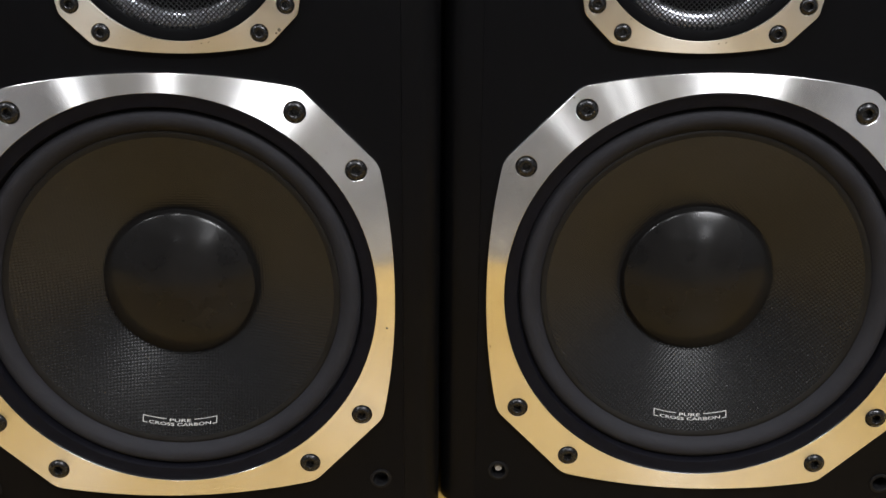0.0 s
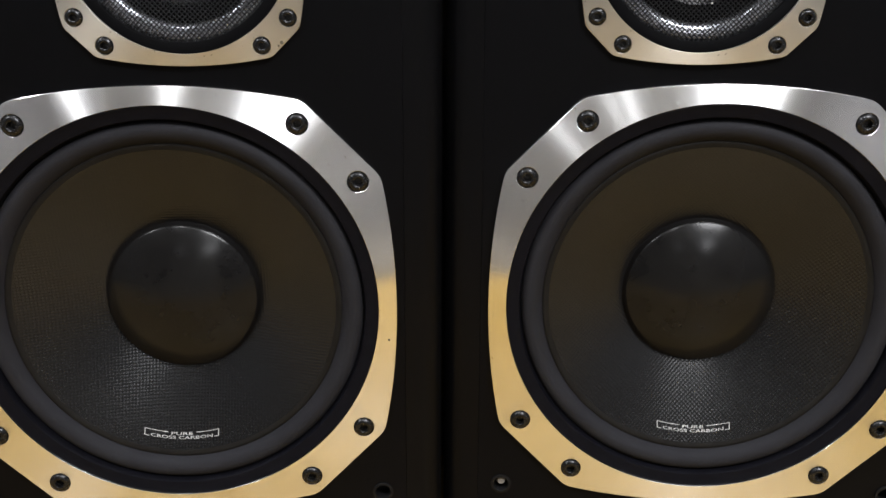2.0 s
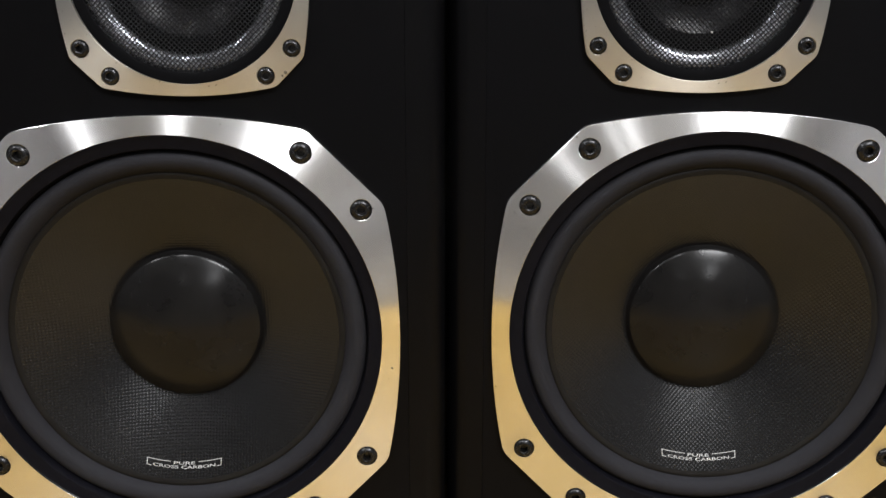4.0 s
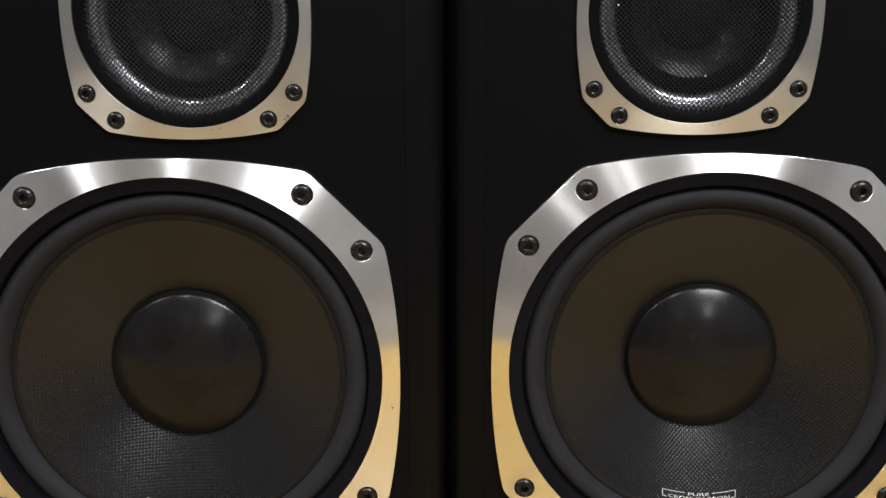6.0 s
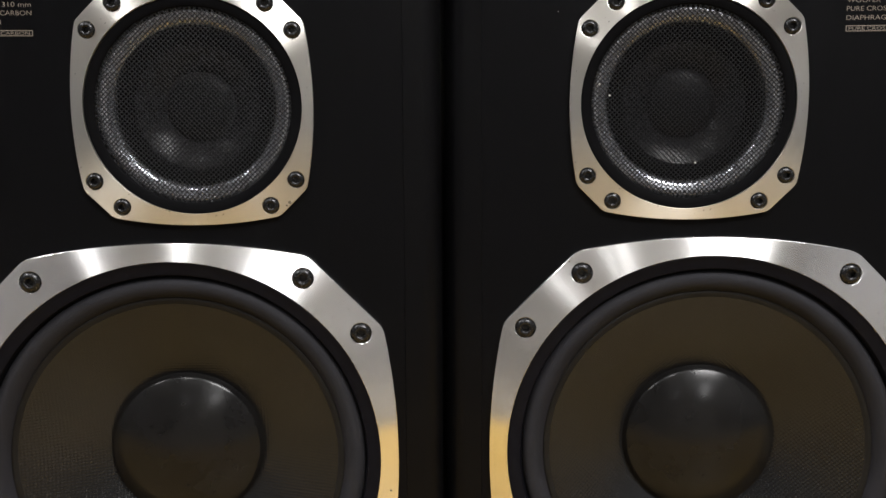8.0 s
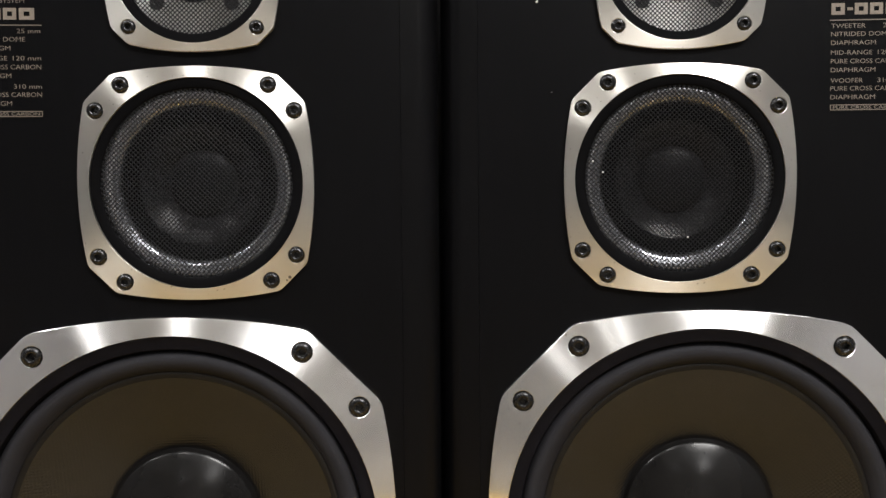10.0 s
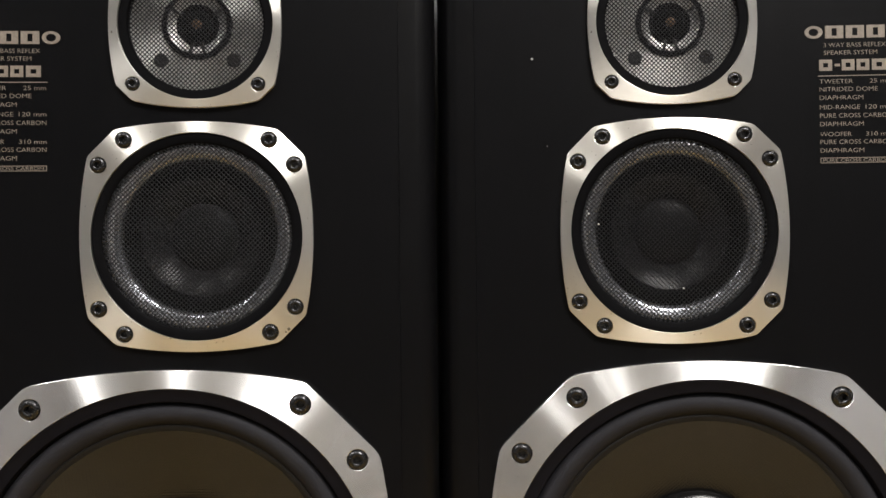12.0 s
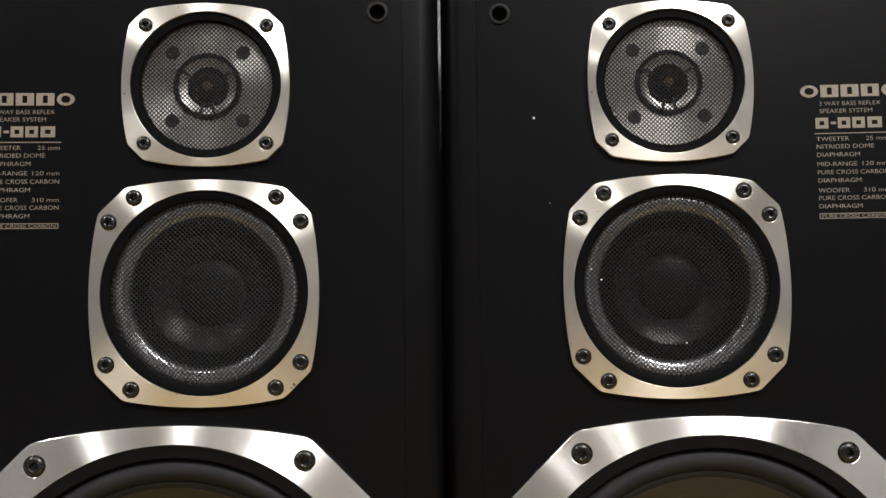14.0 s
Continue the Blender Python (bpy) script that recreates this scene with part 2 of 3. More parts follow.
def letters(text, size, name, mat, width=None, bold=0.0):
    """Mesh lettering with the built-in font, cap height size, from the left of its base line, in the XZ plane."""
    cu = bpy.data.curves.new(name, "FONT")
    cu.body, cu.size, cu.resolution_u, cu.offset = text, 1.0, 3, bold
    ob = bpy.data.objects.new(name, cu)
    scene.collection.objects.link(ob)
    me = bpy.data.meshes.new_from_object(ob.evaluated_get(bpy.context.evaluated_depsgraph_get()))
    bpy.data.objects.remove(ob)
    bpy.data.curves.remove(cu)
    xs, ys = [v.co.x for v in me.vertices], [v.co.y for v in me.vertices]
    k = size / 0.7
    kx = width / (max(xs) - min(xs)) if width else k
    x0 = min(xs)
    for v in me.vertices:
        v.co = ((v.co.x - x0) * kx, 0, v.co.y * k)
    me.materials.clear()
    me.materials.append(mat)
    return me


# ---- the room ----
X0, X1, Y0, Y1, H = -2.6, 2.6, -6.2, 0.405, CEILING_Z


def shell(name, dims, mat, label):
    ob = new(name, box(*dims, name, mat))
    tagged(ob, label, "wall" if "wall" in name else name, kind="structure")


shell("floor", (X0 - 0.1, X1 + 0.1, Y0 - 0.1, Y1 + 0.1, FLOOR - 0.1, FLOOR), CARPET, "dull grey-brown carpeted floor of the room")
tagged(new("low_platform", box(-1.5, 1.5, PLATFORM_FRONT, Y1 - 0.004, FLOOR, 0, "low_platform", FLOORING, 0.004)), "low honey coloured wooden platform under the loudspeakers", "platform")
shell("ceiling", (X0 - 0.1, X1 + 0.1, Y0 - 0.1, Y1 + 0.1, H, H + 0.1), CEILING, "plain pale grey painted ceiling of the room")
shell("wall_north", (X0, X1, Y1, Y1 + 0.1, FLOOR, H), GAP_SHADE, "plain wall behind the loudspeakers, coloured dark grey for the shade in the gap")
shell("wall_south", (X0, X1, Y0 - 0.1, Y0, FLOOR, H), WHITEWASH, "plain cream painted wall facing the loudspeakers")
shell("wall_west", (X0 - 0.1, X0, Y0 - 0.1, Y1 + 0.1, FLOOR, H), PLASTER, "plain grey plaster side wall of the room")
shell("wall_east", (X1, X1 + 0.1, Y0 - 0.1, Y1 + 0.1, FLOOR, H), PLASTER, "plain grey plaster side wall of the room")


# the rods and opal top are added to carry the upward ceiling light
def hanging_lamp(x, y, w, l):
    shape = "wide flat" if w > 0.5 else "long narrow"
    lamp = tagged(new("hanging_lamp"), shape + " white lamp, its rods and upward light added to brighten the ceiling", "lamp", "hanging lamps")
    lamp.location = (x, y, LAMP_Z)
    w, l = w / 2, l / 2
    for x0, x1, y0, y1 in ((-w - 0.02, -w, -l, l), (w, w + 0.02, -l, l), (-w - 0.02, w + 0.02, -l - 0.02, -l), (-w - 0.02, w + 0.02, l, l + 0.02)):
        part("side_rail", box(x0, x1, y0, y1, 0, 0.05, "side_rail", CEILING, 0.003), lamp)
    part("diffuser", box(-w, w, -l, l, 0, 0.012, "diffuser", LAMP_WHITE, 0.003), lamp, None, "white opal diffuser")
    part("cover", box(-w, w, -l, l, 0.04, 0.05, "cover", LAMP_WHITE, 0.003), lamp, None, "white opal top cover")
    for sy in (-1, 1):
        part("rod", lathe([(0.0, 0.0), (0.004, 0.0), (0.004, H - LAMP_Z - 0.05), (0.0, H - LAMP_Z - 0.05)], "rod", STEEL, 12), lamp, pose(0, sy * (l + 0.01), 0.05, 90))


for lamp_x, lamp_y, lamp_w, lamp_l, watts in LAMPS:
    hanging_lamp(lamp_x, lamp_y, lamp_w, lamp_l)


# ---- loudspeakers ----
HALF, TOP, DEPTH, ROUND, LIP = 0.2079, 0.600, 0.385, 0.0170, 0.004
FLAT = 0.1780


def outline(half, a, b, arc=14):
    """A square with bowed sides and cut corners: side middles at half, corners at (a, b) and (b, a)."""
    pts = []
    bow = half - b
    radius = (a * a + bow * bow) / (2 * bow)
    side = []
    for i in range(arc + 1):
        u = -a + 2 * a * i / arc
        side.append((u, half - radius + math.sqrt(radius * radius - u * u)))
    for q in range(4):
        c, s = math.cos(-q * math.pi / 2), math.sin(-q * math.pi / 2)
        pts += [(x * c - z * s, x * s + z * c) for x, z in side]
    return soften(pts, half * 0.035)


def soften(pts, r):
    """Round the sharp corners of a closed outline."""
    out = []
    n = len(pts)
    for i in range(n):
        p, a, b = Vector(pts[i]), Vector(pts[i - 1]), Vector(pts[(i + 1) % n])
        u, v = (a - p), (b - p)
        if u.angle(v) > radians(165):
            out.append(tuple(p))
            continue
        d = min(r, u.length * 0.45, v.length * 0.45)
        s, e = p + u.normalized() * d, p + v.normalized() * d
        for k in range(5):
            t = k / 4
            out.append(tuple(s * (1 - t) ** 2 + p * 2 * t * (1 - t) + e * t * t))
    return out


def bolt_spots(a, b):
    return [(sx * x, sz * z) for x, z in ((a, b), (b, a)) for sx in (-1, 1) for sz in (-1, 1)]


def bolt_mesh(r):
    k = r / 0.0078
    prof = [(0.0, 0.0028), (0.0030, 0.0028), (0.0033, -0.0014), (0.0038, -0.0019), (0.0047, -0.0018), (0.0057, -0.0013), (0.0066, -0.0005), (0.0072, 0.0007), (0.0074, 0.006)]
    return lathe([(p * k, y * k) for p, y in prof], "bolt", STEEL, 30, 40, hexed=(1, 2))


def wire_cloth(radius, pitch, wire, depth, name):
    """Woven wire: two families of bent wires, over and under, cut to a disc."""
    verts, faces = [], []
    n = int(radius / pitch)
    c = math.sqrt(0.5)
    for fam in (0, 1):
        for i in range(-n, n + 1):
            off = (i + 0.5) * pitch
            if abs(off) >= radius:
                continue
            reach = math.sqrt(radius * radius - off * off)
            m = int(reach / pitch)
            base = len(verts)
            ks = range(-m, m + 1)
            for k in ks:
                s = (k + 0.5) * pitch if k != -m else -reach
                if k == m:
                    s = reach
                lift = wire * 0.55 * (1 if (i + k + fam) % 2 else -1)
                px, pz = (s, off) if fam == 0 else (off, s)
                tx, tz = (0, 1) if fam == 0 else (1, 0)
                for e, y in ((-1, 0), (0, -1), (1, 0), (0, 1)):
                    x, z = px + tx * e * wire / 2, pz + tz * e * wire / 2
                    verts.append(((x - z) * c, depth + lift + y * wire / 2, (x + z) * c))
            for k in range(len(ks) - 1):
                for e in range(4):
                    a, b = base + k * 4 + e, base + k * 4 + (e + 1) % 4
                    faces.append((a, b, b + 4, a + 4))
    me = bpy.data.meshes.new(name)
    me.from_pydata(verts, [], faces)
    me.polygons.foreach_set("use_smooth", [True] * len(faces))
    me.materials.append(WIRE)
    return me


# shared meshes of the drivers
W_A, W_B, M_A, M_B, T_A = 0.1010, 0.1442, 0.0546, 0.0737, 0.0472
W_HOLE, M_HOLE, T_HOLE = 0.1580, 0.0795, 0.0587
W_FRAME = plate([outline(0.1720, 0.1050, 0.1612), circle(W_HOLE, n=160)] + [circle(0.0083, x, z, 24) for x, z in bolt_spots(W_A, W_B)], "woofer", ALU, 0, LIP, 0.0002)
M_FRAME = plate([outline(0.0878, 0.0613, 0.0817), circle(M_HOLE, n=128)] + [circle(0.0064, x, z, 24) for x, z in bolt_spots(M_A, M_B)], "midrange", ALU_SOFT, 0, LIP, 0.0002)
T_FRAME = plate([outline(0.0652, 0.0478, 0.0598), circle(T_HOLE, n=128)] + [circle(0.0056, sx * T_A, sz * T_A, 24) for sx in (-1, 1) for sz in (-1, 1)], "tweeter", ALU_SOFT, 0, LIP, 0.0002)
W_BOLT, M_BOLT, T_BOLT = bolt_mesh(0.0085), bolt_mesh(0.0066), bolt_mesh(0.0058)


def cone_depth(r):
    """Depth of the woofer cone's face at radius r."""
    u = (0.1272 - r) / (0.1272 - 0.0560)
    return 0.0104 + 0.0336 * (0.86 * u + 0.14 * u * u)


def cap_depth(r):
    """Depth of the dust cap's face, a shallow part of a ball."""
    return 0.0368 - (math.sqrt(0.1150 ** 2 - r * r) - math.sqrt(0.1150 ** 2 - 0.0596 ** 2))


W_GASKET = lathe([(0.1578, 0.010), (0.1577, 0.0018), (0.1574, 0.0010), (0.1568, 0.0008), (0.1562, 0.0012), (0.1502, 0.0016), (0.1480, 0.0022), (0.1472, 0.0034), (0.1467, 0.0062), (0.1462, 0.0100), (0.1452, 0.0125)], "gasket", GASKET, 160)
W_SURROUND = lathe([(0.1466, 0.0112), (0.1458, 0.0085), (0.1444, 0.0063), (0.1424, 0.0048), (0.1400, 0.0041), (0.1376, 0.0042), (0.1352, 0.0051), (0.1330, 0.0066), (0.1311, 0.0084), (0.1296, 0.0104), (0.1285, 0.0125), (0.1276, 0.0145)], "surround", RUBBER, 160, 60)
W_CONE = lathe([(r, cone_depth(r)) for r in [0.1240 - 0.0680 * k / 16 for k in range(17)]] + [(0.0560, 0.0456), (0.1272, 0.0180)], "cone", CARBON, 160, 60)
W_LIP = lathe([(0.1290, 0.0112), (0.1284, 0.0108), (0.1275, 0.0107), (0.1258, 0.0111), (0.1240, 0.0118), (0.1224, 0.0124), (0.1222, 0.0140)], "cone_lip", LIP_RESIN, 160, 60)
W_CAP = lathe([(0.0622, 0.0416), (0.0612, 0.0404), (0.0602, 0.0386), (0.0597, 0.0373)] + [(0.0590 * math.cos(a), cap_depth(0.0590 * math.cos(a))) for a in [math.pi / 2 * k / 14 for k in range(1, 14)]] + [(0.0, cap_depth(0.0))], "dust_cap", CAP, 96, 60)
M_RIM = lathe([(0.0794, 0.008), (0.0793, 0.0026), (0.0786, 0.0014), (0.0728, 0.0014), (0.0716, 0.0022), (0.0713, 0.0060)], "rim", ROLL, 128)
M_RING = lathe([(0.0724, 0.0100), (0.0722, 0.0074), (0.0714, 0.0064), (0.0703, 0.0056), (0.0690, 0.0052), (0.0674, 0.0052), (0.0655, 0.0056), (0.0632, 0.0064), (0.0611, 0.0074), (0.0597, 0.0084), (0.0589, 0.0096), (0.0586, 0.0160)], "half_roll", RING, 128, 60)
M_ROLL = lathe([(0.0590, 0.0150), (0.0580, 0.0134), (0.0556, 0.0128), (0.0518, 0.0133), (0.0490, 0.0148), (0.0464, 0.0172), (0.0458, 0.0185)], "surround", ROLL, 128, 60)
M_CONE = lathe([(0.0464, 0.0170), (0.0430, 0.0184), (0.0390, 0.0203), (0.0345, 0.0229), (0.0300, 0.0261), (0.0262, 0.0293)], "cone", MIDCONE, 128, 60)
M_CAP = lathe([(0.0270, 0.0290)] + [(0.0265 * math.cos(a), 0.0288 - 0.0070 * math.sin(a)) for a in [math.pi / 2 * k / 8 for k in range(9)]][:-1] + [(0.0, 0.0218)], "dust_cap", MIDCAP, 64, 60)
M_CLOTH = wire_cloth(0.0718, 0.00255, 0.00078, 0.0030, "wire_grille")
T_RIM = lathe([(0.0586, 0.008), (0.0585, 0.0026), (0.0578, 0.0018), (0.0524, 0.0022), (0.0513, 0.0036), (0.0511, 0.0100)], "rim", ROLL, 128)
T_FACE = lathe([(0.0516, 0.0085), (0.0268, 0.0085), (0.0266, 0.012)], "face_plate", FACE, 96)
T_RING = lathe([(0.0270, 0.0086), (0.0268, 0.0068), (0.0262, 0.0062), (0.0236, 0.0062), (0.0229, 0.0068), (0.0227, 0.0100)], "ring", GASKET, 72)
T_HORN = lathe([(0.0229, 0.0072), (0.0210, 0.0084), (0.0185, 0.0093), (0.0164, 0.0097), (0.0162, 0.016)], "horn", SILVER, 72, 60)
T_DOME = lathe([(0.0166, 0.0104), (0.0160, 0.0088), (0.0148, 0.0086), (0.0130, 0.0104)] + [(0.0120 * math.cos(a), 0.0106 - 0.0040 * math.sin(a)) for a in [math.pi / 2 * k / 7 for k in range(7)]] + [(0.0, 0.0066)], "dome", ROLL, 48, 50)
T_PLUG = lathe([(0.0040, 0.0074), (0.0038, 0.0062), (0.0030, 0.0057), (0.0, 0.0055)], "phase_plug", DOME, 24)
T_SPOKE = box(-0.0011, 0.0011, 0.0066, 0.0086, 0.0140, 0.0235, "spoke", BLACK, 0.0004)
T_SCREW = lathe([(0.0056, 0.0090), (0.0055, 0.0078), (0.0048, 0.0072), (0.0024, 0.0072), (0.0022, 0.0084), (0.0, 0.0084)], "screw", BLACK, 24, 40)
T_CLOTH = wire_cloth(0.0517, 0.00240, 0.00090, 0.0046, "wire_grille")
SOCKET = lathe([(0.0088, 0.0046), (0.0086, 0.0030), (0.0078, 0.0026), (0.0064, 0.0028), (0.0057, 0.0040), (0.0055, 0.0160), (0.0, 0.0165)], "grille_socket", SOCKET_RUBBER, 40)
SPECK = lathe([(0.0, -0.0006), (0.0007, -0.0003), (0.0008, 0.0003), (0.0, 0.0006)], "speck", WHITE_PRINT, 8)
STAIN = lathe([(0.0, -0.0002), (0.0009, -0.0002), (0.0013, 0.0), (0.0013, 0.0004), (0.0, 0.0004)], "tarnish_spot", TARNISH, 9)
STUB = lathe([(0.0036, 0.0150), (0.0034, 0.0060), (0.0026, 0.0049), (0.0012, 0.0052), (0.0, 0.0046)], "peg_stub", CHIP, 9, 20)


def cabinet_shell():
    """Sides, top, bottom and back, the front corners rounded in plan; open where the baffle sits."""
    bm = bmesh.new()
    prof = [(FLAT + 0.0001, LIP + 0.004), (FLAT + 0.0001, LIP + 0.0002), (FLAT + 0.0003, LIP)]
    for k in range(13):
        a = math.pi / 2 * k / 12
        prof.append((HALF - ROUND + ROUND * math.sin(a), LIP + ROUND * (1 - math.cos(a))))
    prof.append((HALF, LIP + DEPTH))
    full = prof + [(-x, y) for x, y in reversed(prof)]
    lo = [bm.verts.new((x, y, -BASE)) for x, y in full]
    hi = [bm.verts.new((x, y, TOP)) for x, y in full]
    n = len(full)
    for i in range(n - 1):
        bm.faces.new((lo[i], lo[i + 1], hi[i + 1], hi[i]))
    bm.faces.new(lo)
    bm.faces.new(hi)
    return finish(bm, "cabinet", EDGE, angle=25)


def badge():
    """Lettering and bracket that lie on the lower part of the woofer cone."""
    pieces = []
    for text, z, w in (("PURE", -0.1128, 0.0172), ("CROSS CARBON", -0.1158, 0.0500)):
        me = letters(text, 0.0022, "badge", WHITE_PRINT, w, 0.012)
        me.transform(Matrix.Translation((-w / 2, 0, z)))
        pieces.append(me)
    bm = bmesh.new()
    for me in pieces:
        bm.from_mesh(me)
        bpy.data.meshes.remove(me)

    def bar(x0, x1, z0, z1):
        n = max(1, int((x1 - x0) / 0.004))
        for i in range(n):
            a, b = x0 + (x1 - x0) * i / n, x0 + (x1 - x0) * (i + 1) / n
            bm.faces.new([bm.verts.new(p) for p in ((a, 0, z0), (b, 0, z0), (b, 0, z1), (a, 0, z1))])
    for s in (-1, 1):
        bar(min(s * 0.0296, s * 0.0112), max(s * 0.0296, s * 0.0112), -0.1112, -0.1107)
        bar(s * 0.0296 - 0.00035, s * 0.0296 + 0.00035, -0.1160, -0.1107)
        bar(min(s * 0.0296, s * 0.0262), max(s * 0.0296, s * 0.0262), -0.1160, -0.1155)
    for v in bm.verts:
        z = -math.sqrt(v.co.z ** 2 - v.co.x ** 2)
        v.co = (v.co.x, cone_depth(math.hypot(v.co.x, z)) - 0.0007, z)
    me = bpy.data.meshes.new("badge")
    bm.to_mesh(me)
    bm.free()
    me.materials.append(WHITE_PRINT)
    return me


BADGE = badge()
PRINT_Y = LIP - 0.0004


def print_block(speaker, left):
    """The printed panel: maker's mark and model as plain shapes, then the specification lines."""
    width = 0.0550

    def put(me, x, z, name, label=""):
        part(name, me, speaker, Matrix.Translation((left + x, PRINT_Y, z)), label)
    mark = []
    w, h = 0.0138, 0.0098
    for i in range(5):
        x = -0.0108 + i * (0.0764 - w) / 4
        loops = [[(x + w / 2 + w / 2 * math.cos(a), h / 2 * math.sin(a)) for a in [2 * math.pi * k / 28 for k in range(28)]],
                 [(x + w / 2 + w * 0.27 * math.cos(a), h * 0.30 * math.sin(a)) for a in [2 * math.pi * k / 28 for k in range(28)]]] if i in (0, 4) else \
                [[(x, -h / 2), (x + w, -h / 2), (x + w, h / 2), (x, h / 2)], [(x + w * 0.36, -h / 2 + h * 0.2), (x + w * 0.64, -h / 2 + h * 0.2), (x + w * 0.64, h / 2 - h * 0.2), (x + w * 0.36, h / 2 - h * 0.2)]]
        put(plate(loops, "maker_mark", PRINT, 0, 0.0006), 0, 0.4257, "maker_mark", "beige printed block of the maker's mark")
    for x, w in ((0.0, 0.0098), (0.0118, 0.0040), (0.0172, 0.0095), (0.0284, 0.0095), (0.0400, 0.0110)):
        h = 0.0086 if w > 0.005 else 0.0020
        put(plate([[(x, -h / 2), (x + w, -h / 2), (x + w, h / 2), (x, h / 2)]] + ([[(x + w * 0.3, -h * 0.2), (x + w * 0.7, -h * 0.2), (x + w * 0.7, h * 0.2), (x + w * 0.3, h * 0.2)]] if h > 0.005 else []), "model_mark", PRINT, 0, 0.0006), 0, 0.4000, "model_mark", "beige printed block of the model mark")
    put(box(-0.0010, width + 0.001, 0, 0.0005, -0.0003, 0.0003, "rule", PRINT), 0, 0.3917, "rule")
    size = 0.0034
    for text, z, x, w in (("3 WAY BASS REFLEX", 0.4139, 0.0035, 0.0470), ("SPEAKER SYSTEM", 0.4080, 0.0035, 0.0405),
                          ("TWEETER", 0.3857, 0, 0.0253), ("NITRIDED DOME", 0.3796, 0, 0.0440), ("DIAPHRAGM", 0.3731, 0, 0.0330),
                          ("MID-RANGE", 0.3657, 0, 0.0305), ("PURE CROSS CARBON", 0.3592, 0, width), ("DIAPHRAGM", 0.3527, 0, 0.0330),
                          ("WOOFER", 0.3448, 0, 0.0238), ("PURE CROSS CARBON", 0.3388, 0, width), ("DIAPHRAGM", 0.3323, 0, 0.0330)):
        put(letters(text, size, "lettering", PRINT, w, -0.008), x, z, "lettering")
    for text, z in (("25 mm", 0.3857), ("120 mm", 0.3657), ("310 mm", 0.3448)):
        w = 0.0034 * len(text)
        put(letters(text, size, "lettering", PRINT, w, -0.008), width - w, z, "lettering")
    put(plate([[(0, -0.0021), (width, -0.0021), (width, 0.0021), (0, 0.0021)], [(0.0005, -0.0016), (width - 0.0005, -0.0016), (width - 0.0005, 0.0016), (0.0005, 0.0016)]], "plaque_border", PRINT, 0, 0.0004), 0, 0.3262, "plaque_border")
    put(letters("PURE CROSS CARBON", 0.0024, "lettering", PRINT, width - 0.004), 0.002, 0.3250, "lettering")


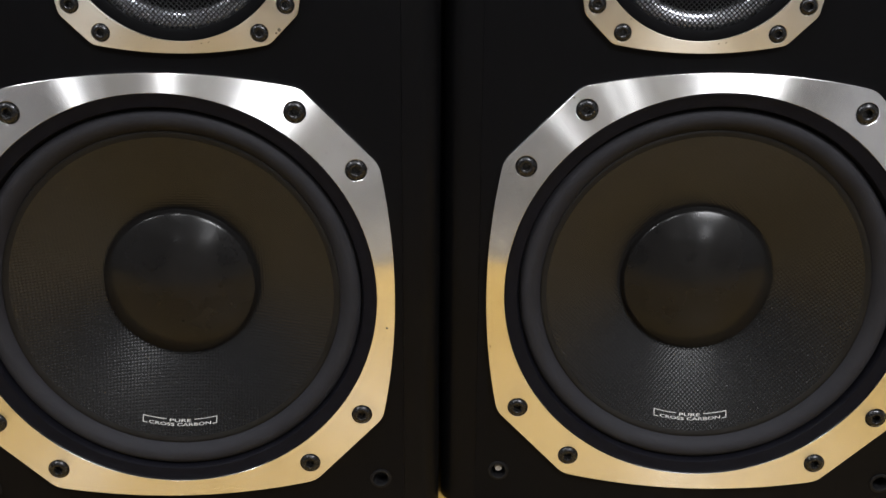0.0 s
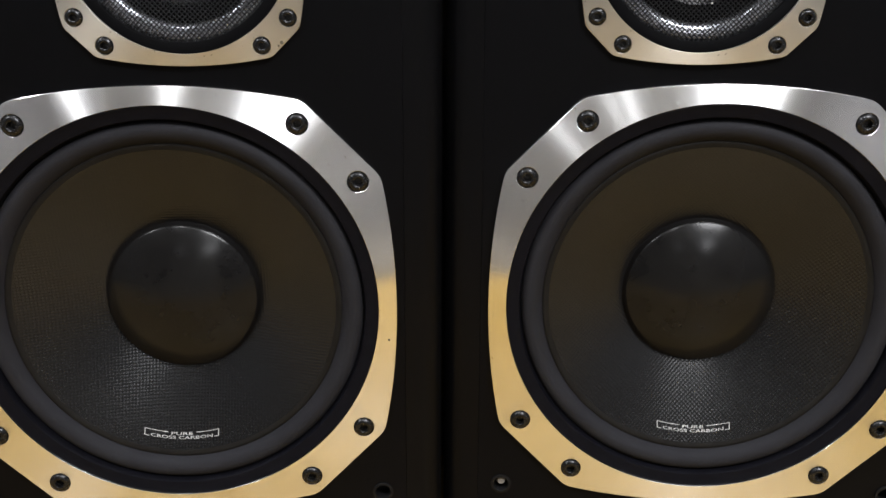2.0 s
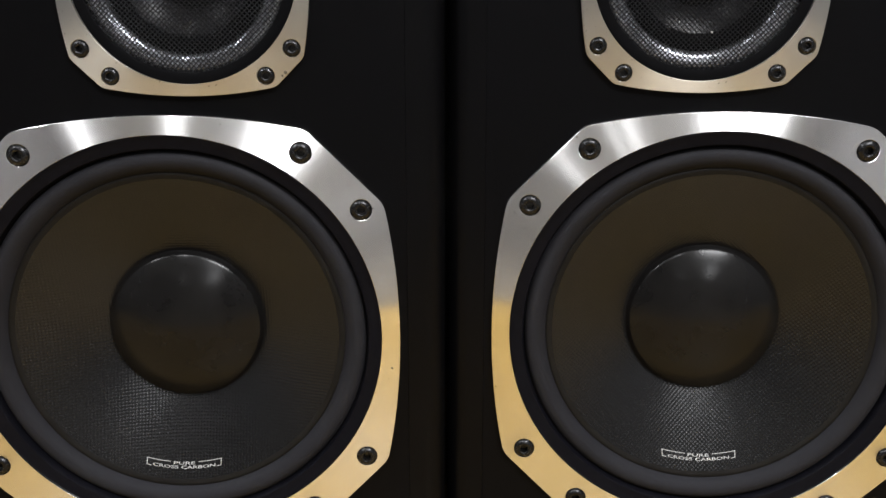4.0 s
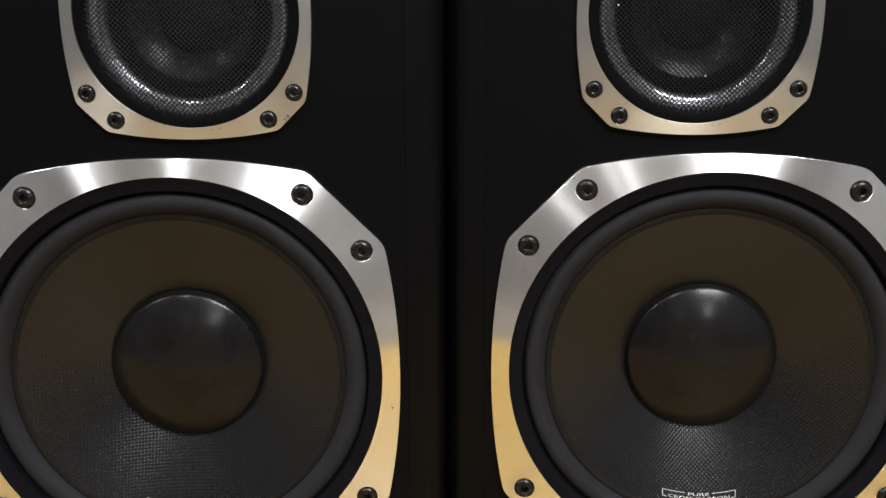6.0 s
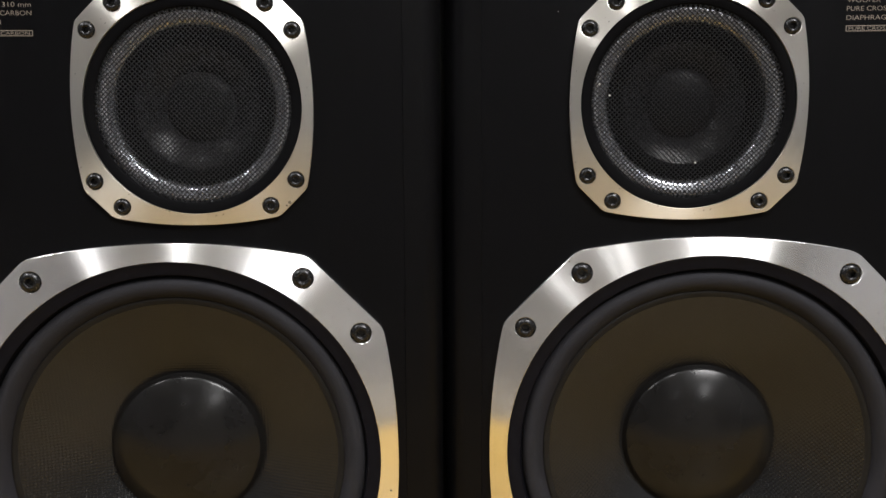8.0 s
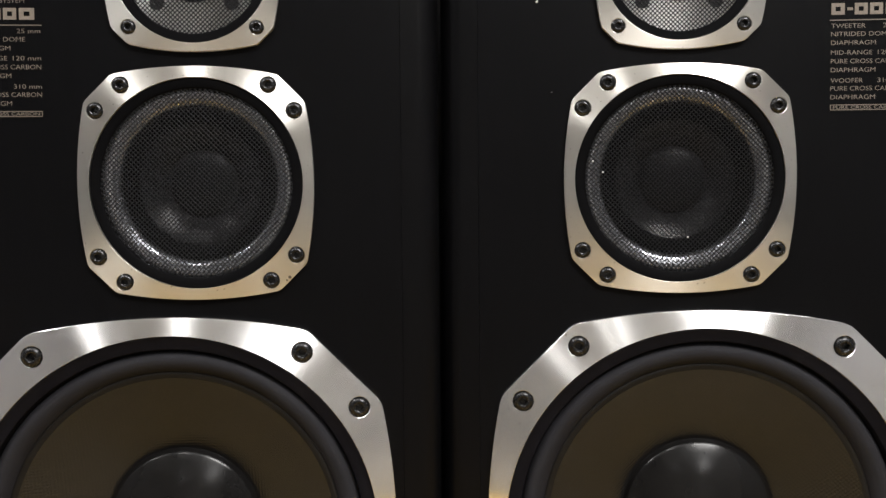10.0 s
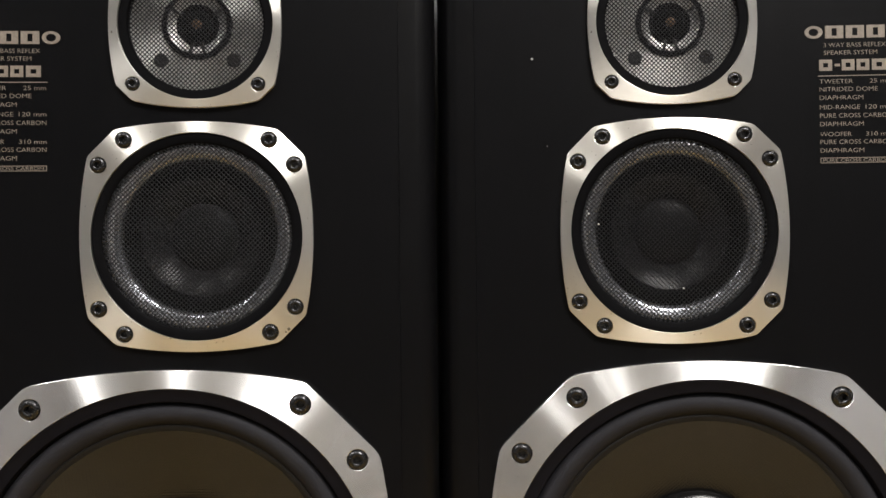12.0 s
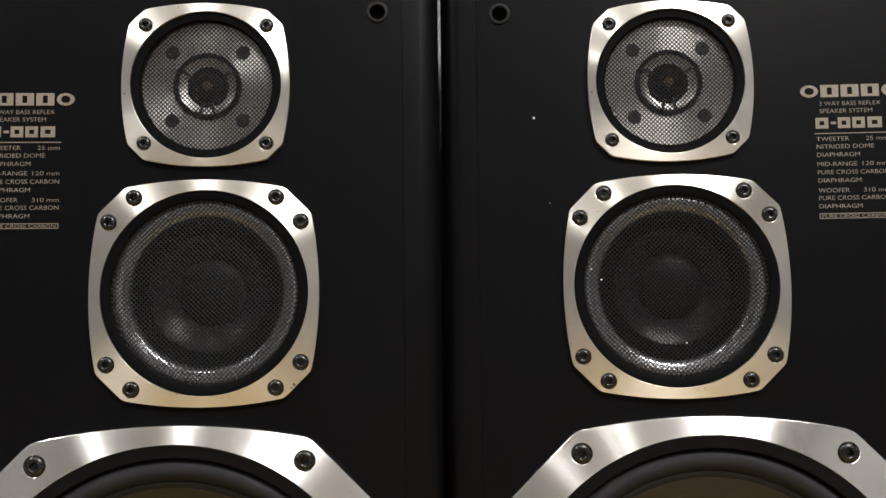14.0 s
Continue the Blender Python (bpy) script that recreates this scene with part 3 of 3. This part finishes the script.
def loudspeaker(at, side, chipped):
    """side: +1 where the small drivers sit to +x of the woofer, -1 the other way round."""
    label = "tall black three-way loudspeaker with silver driver frames on a wooden platform"
    speaker = tagged(new("loudspeaker"), label, "loudspeaker", "pair of loudspeakers")
    speaker.matrix_basis = at
    mx, tx = side * 0.0242, side * 0.0238
    mz, tz = 0.2735, 0.4371
    part("cabinet", cabinet_shell(), speaker)
    part("baffle", plate([[(-FLAT, -BASE), (FLAT, -BASE), (FLAT, TOP), (-FLAT, TOP)], circle(0.1582, n=96), circle(0.0796, mx, mz, 64), circle(0.0588, tx, tz, 64)] + [circle(0.0062, sx * 0.1586, z, 20) for sx in (-1, 1) for z in (0.4968, -0.1632)], "baffle", VINYL, LIP, 0.026), speaker, None, "black wood-grain front panel")
    woofer = part("woofer", W_FRAME, speaker, None, "large woofer in a turned aluminium frame")
    for x, z in bolt_spots(W_A, W_B):
        part("bolt", W_BOLT, woofer, pose(x, 0, z, 0, random.uniform(0, 60)))
    part("gasket", W_GASKET, woofer)
    part("surround", W_SURROUND, woofer, None, "grey rubber roll surround")
    part("cone", W_CONE, woofer, pose(0, 0, 0, 0, 0 if side > 0 else 45), "woven black carbon cone")
    part("cone_lip", W_LIP, woofer, None, "plain dark glued edge")
    part("dust_cap", W_CAP, woofer, None, "glossy black dust cap")
    part("badge", BADGE, woofer, pose(0, 0, 0, 0, 2.6 if side > 0 else 0), "white printed lettering")
    mid = part("midrange", M_FRAME, speaker, Matrix.Translation((mx, 0, mz)), "midrange driver in an aluminium frame behind wire mesh")
    for x, z in bolt_spots(M_A, M_B):
        part("bolt", M_BOLT, mid, pose(x, 0, z, 0, random.uniform(0, 60)))
    part("rim", M_RIM, mid)
    part("half_roll", M_RING, mid, None, "silvery half-roll edge")
    part("surround", M_ROLL, mid)
    part("cone", M_CONE, mid)
    part("dust_cap", M_CAP, mid)
    part("wire_grille", M_CLOTH, mid, None, "dark woven wire mesh")
    tweeter = part("tweeter", T_FRAME, speaker, Matrix.Translation((tx, 0, tz)), "tweeter in an aluminium frame behind wire mesh")
    for sx in (-1, 1):
        for sz in (-1, 1):
            part("bolt", T_BOLT, tweeter, pose(sx * T_A, 0, sz * T_A, 0, random.uniform(0, 60)))
            part("screw", T_SCREW, tweeter, pose(sx * 0.0278, 0, sz * 0.0275))
    part("rim", T_RIM, tweeter)
    part("face_plate", T_FACE, tweeter, None, "silver face plate")
    part("ring", T_RING, tweeter)
    part("horn", T_HORN, tweeter)
    part("dome", T_DOME, tweeter)
    part("phase_plug", T_PLUG, tweeter, None, "small bronze centre plug")
    for a in (58, -58, 166, 194):
        part("spoke", T_SPOKE, tweeter, pose(0, 0, 0, 0, a))
    part("wire_grille", T_CLOTH, tweeter, None, "dark woven wire mesh")
    for sx in (-1, 1):
        for z in (0.4968, -0.1632):
            s = part("grille_socket", SOCKET, speaker, pose(sx * 0.1586, 0, z))
            if chipped and sx < 0 and z < 0:
                part("peg_stub", STUB, s, pose(0.0002, 0, 0.0016, 0, 20), "broken pale stub left in the socket")
    if chipped:
        part("speck", SPECK, speaker, pose(-0.1325, LIP, 0.4100) @ Matrix.Scale(1.4, 4), "pale speck on the black front")
        part("speck", SPECK, speaker, pose(-0.1212, LIP, 0.3410) @ Matrix.Scale(0.6, 4), "pale speck on the black front")
        part("tarnish_spot", STAIN, woofer, pose(-0.1108, 0, 0.1531) @ Matrix.Scale(0.6, 4))
        for x, y, z in ((-0.0657, 0.0024, 0.0139), (-0.0580, 0.0024, 0.0055), (0.0069, 0.0024, -0.0450)):
            part("speck", SPECK, mid, pose(x, y, z))
        part("speck", SPECK, tweeter, pose(-0.0443, 0.0024, -0.0260))
    else:
        part("tarnish_spot", STAIN, woofer, pose(0.0897, 0, 0.1592) @ Matrix.Scale(0.5, 4))
        part("tarnish_spot", STAIN, woofer, pose(0.1654, 0, -0.0258, 0, 40) @ Matrix.Scale(0.7, 4))
        part("tarnish_spot", STAIN, mid, pose(0.0686, 0, -0.0715, 0, 20), "brown tarnish on the aluminium")
        part("tarnish_spot", STAIN, mid, pose(0.0664, 0, -0.0738) @ Matrix.Scale(0.6, 4))
    print_block(speaker, -0.1436 if side > 0 else 0.0890)
    return speaker


loudspeaker(pose(-0.2072, -0.0115, BASE, 0, 0, 3.165), 1, False)
loudspeaker(pose(0.2078, -0.0002, BASE + 0.0011, 0, 0, -3.165), -1, True)
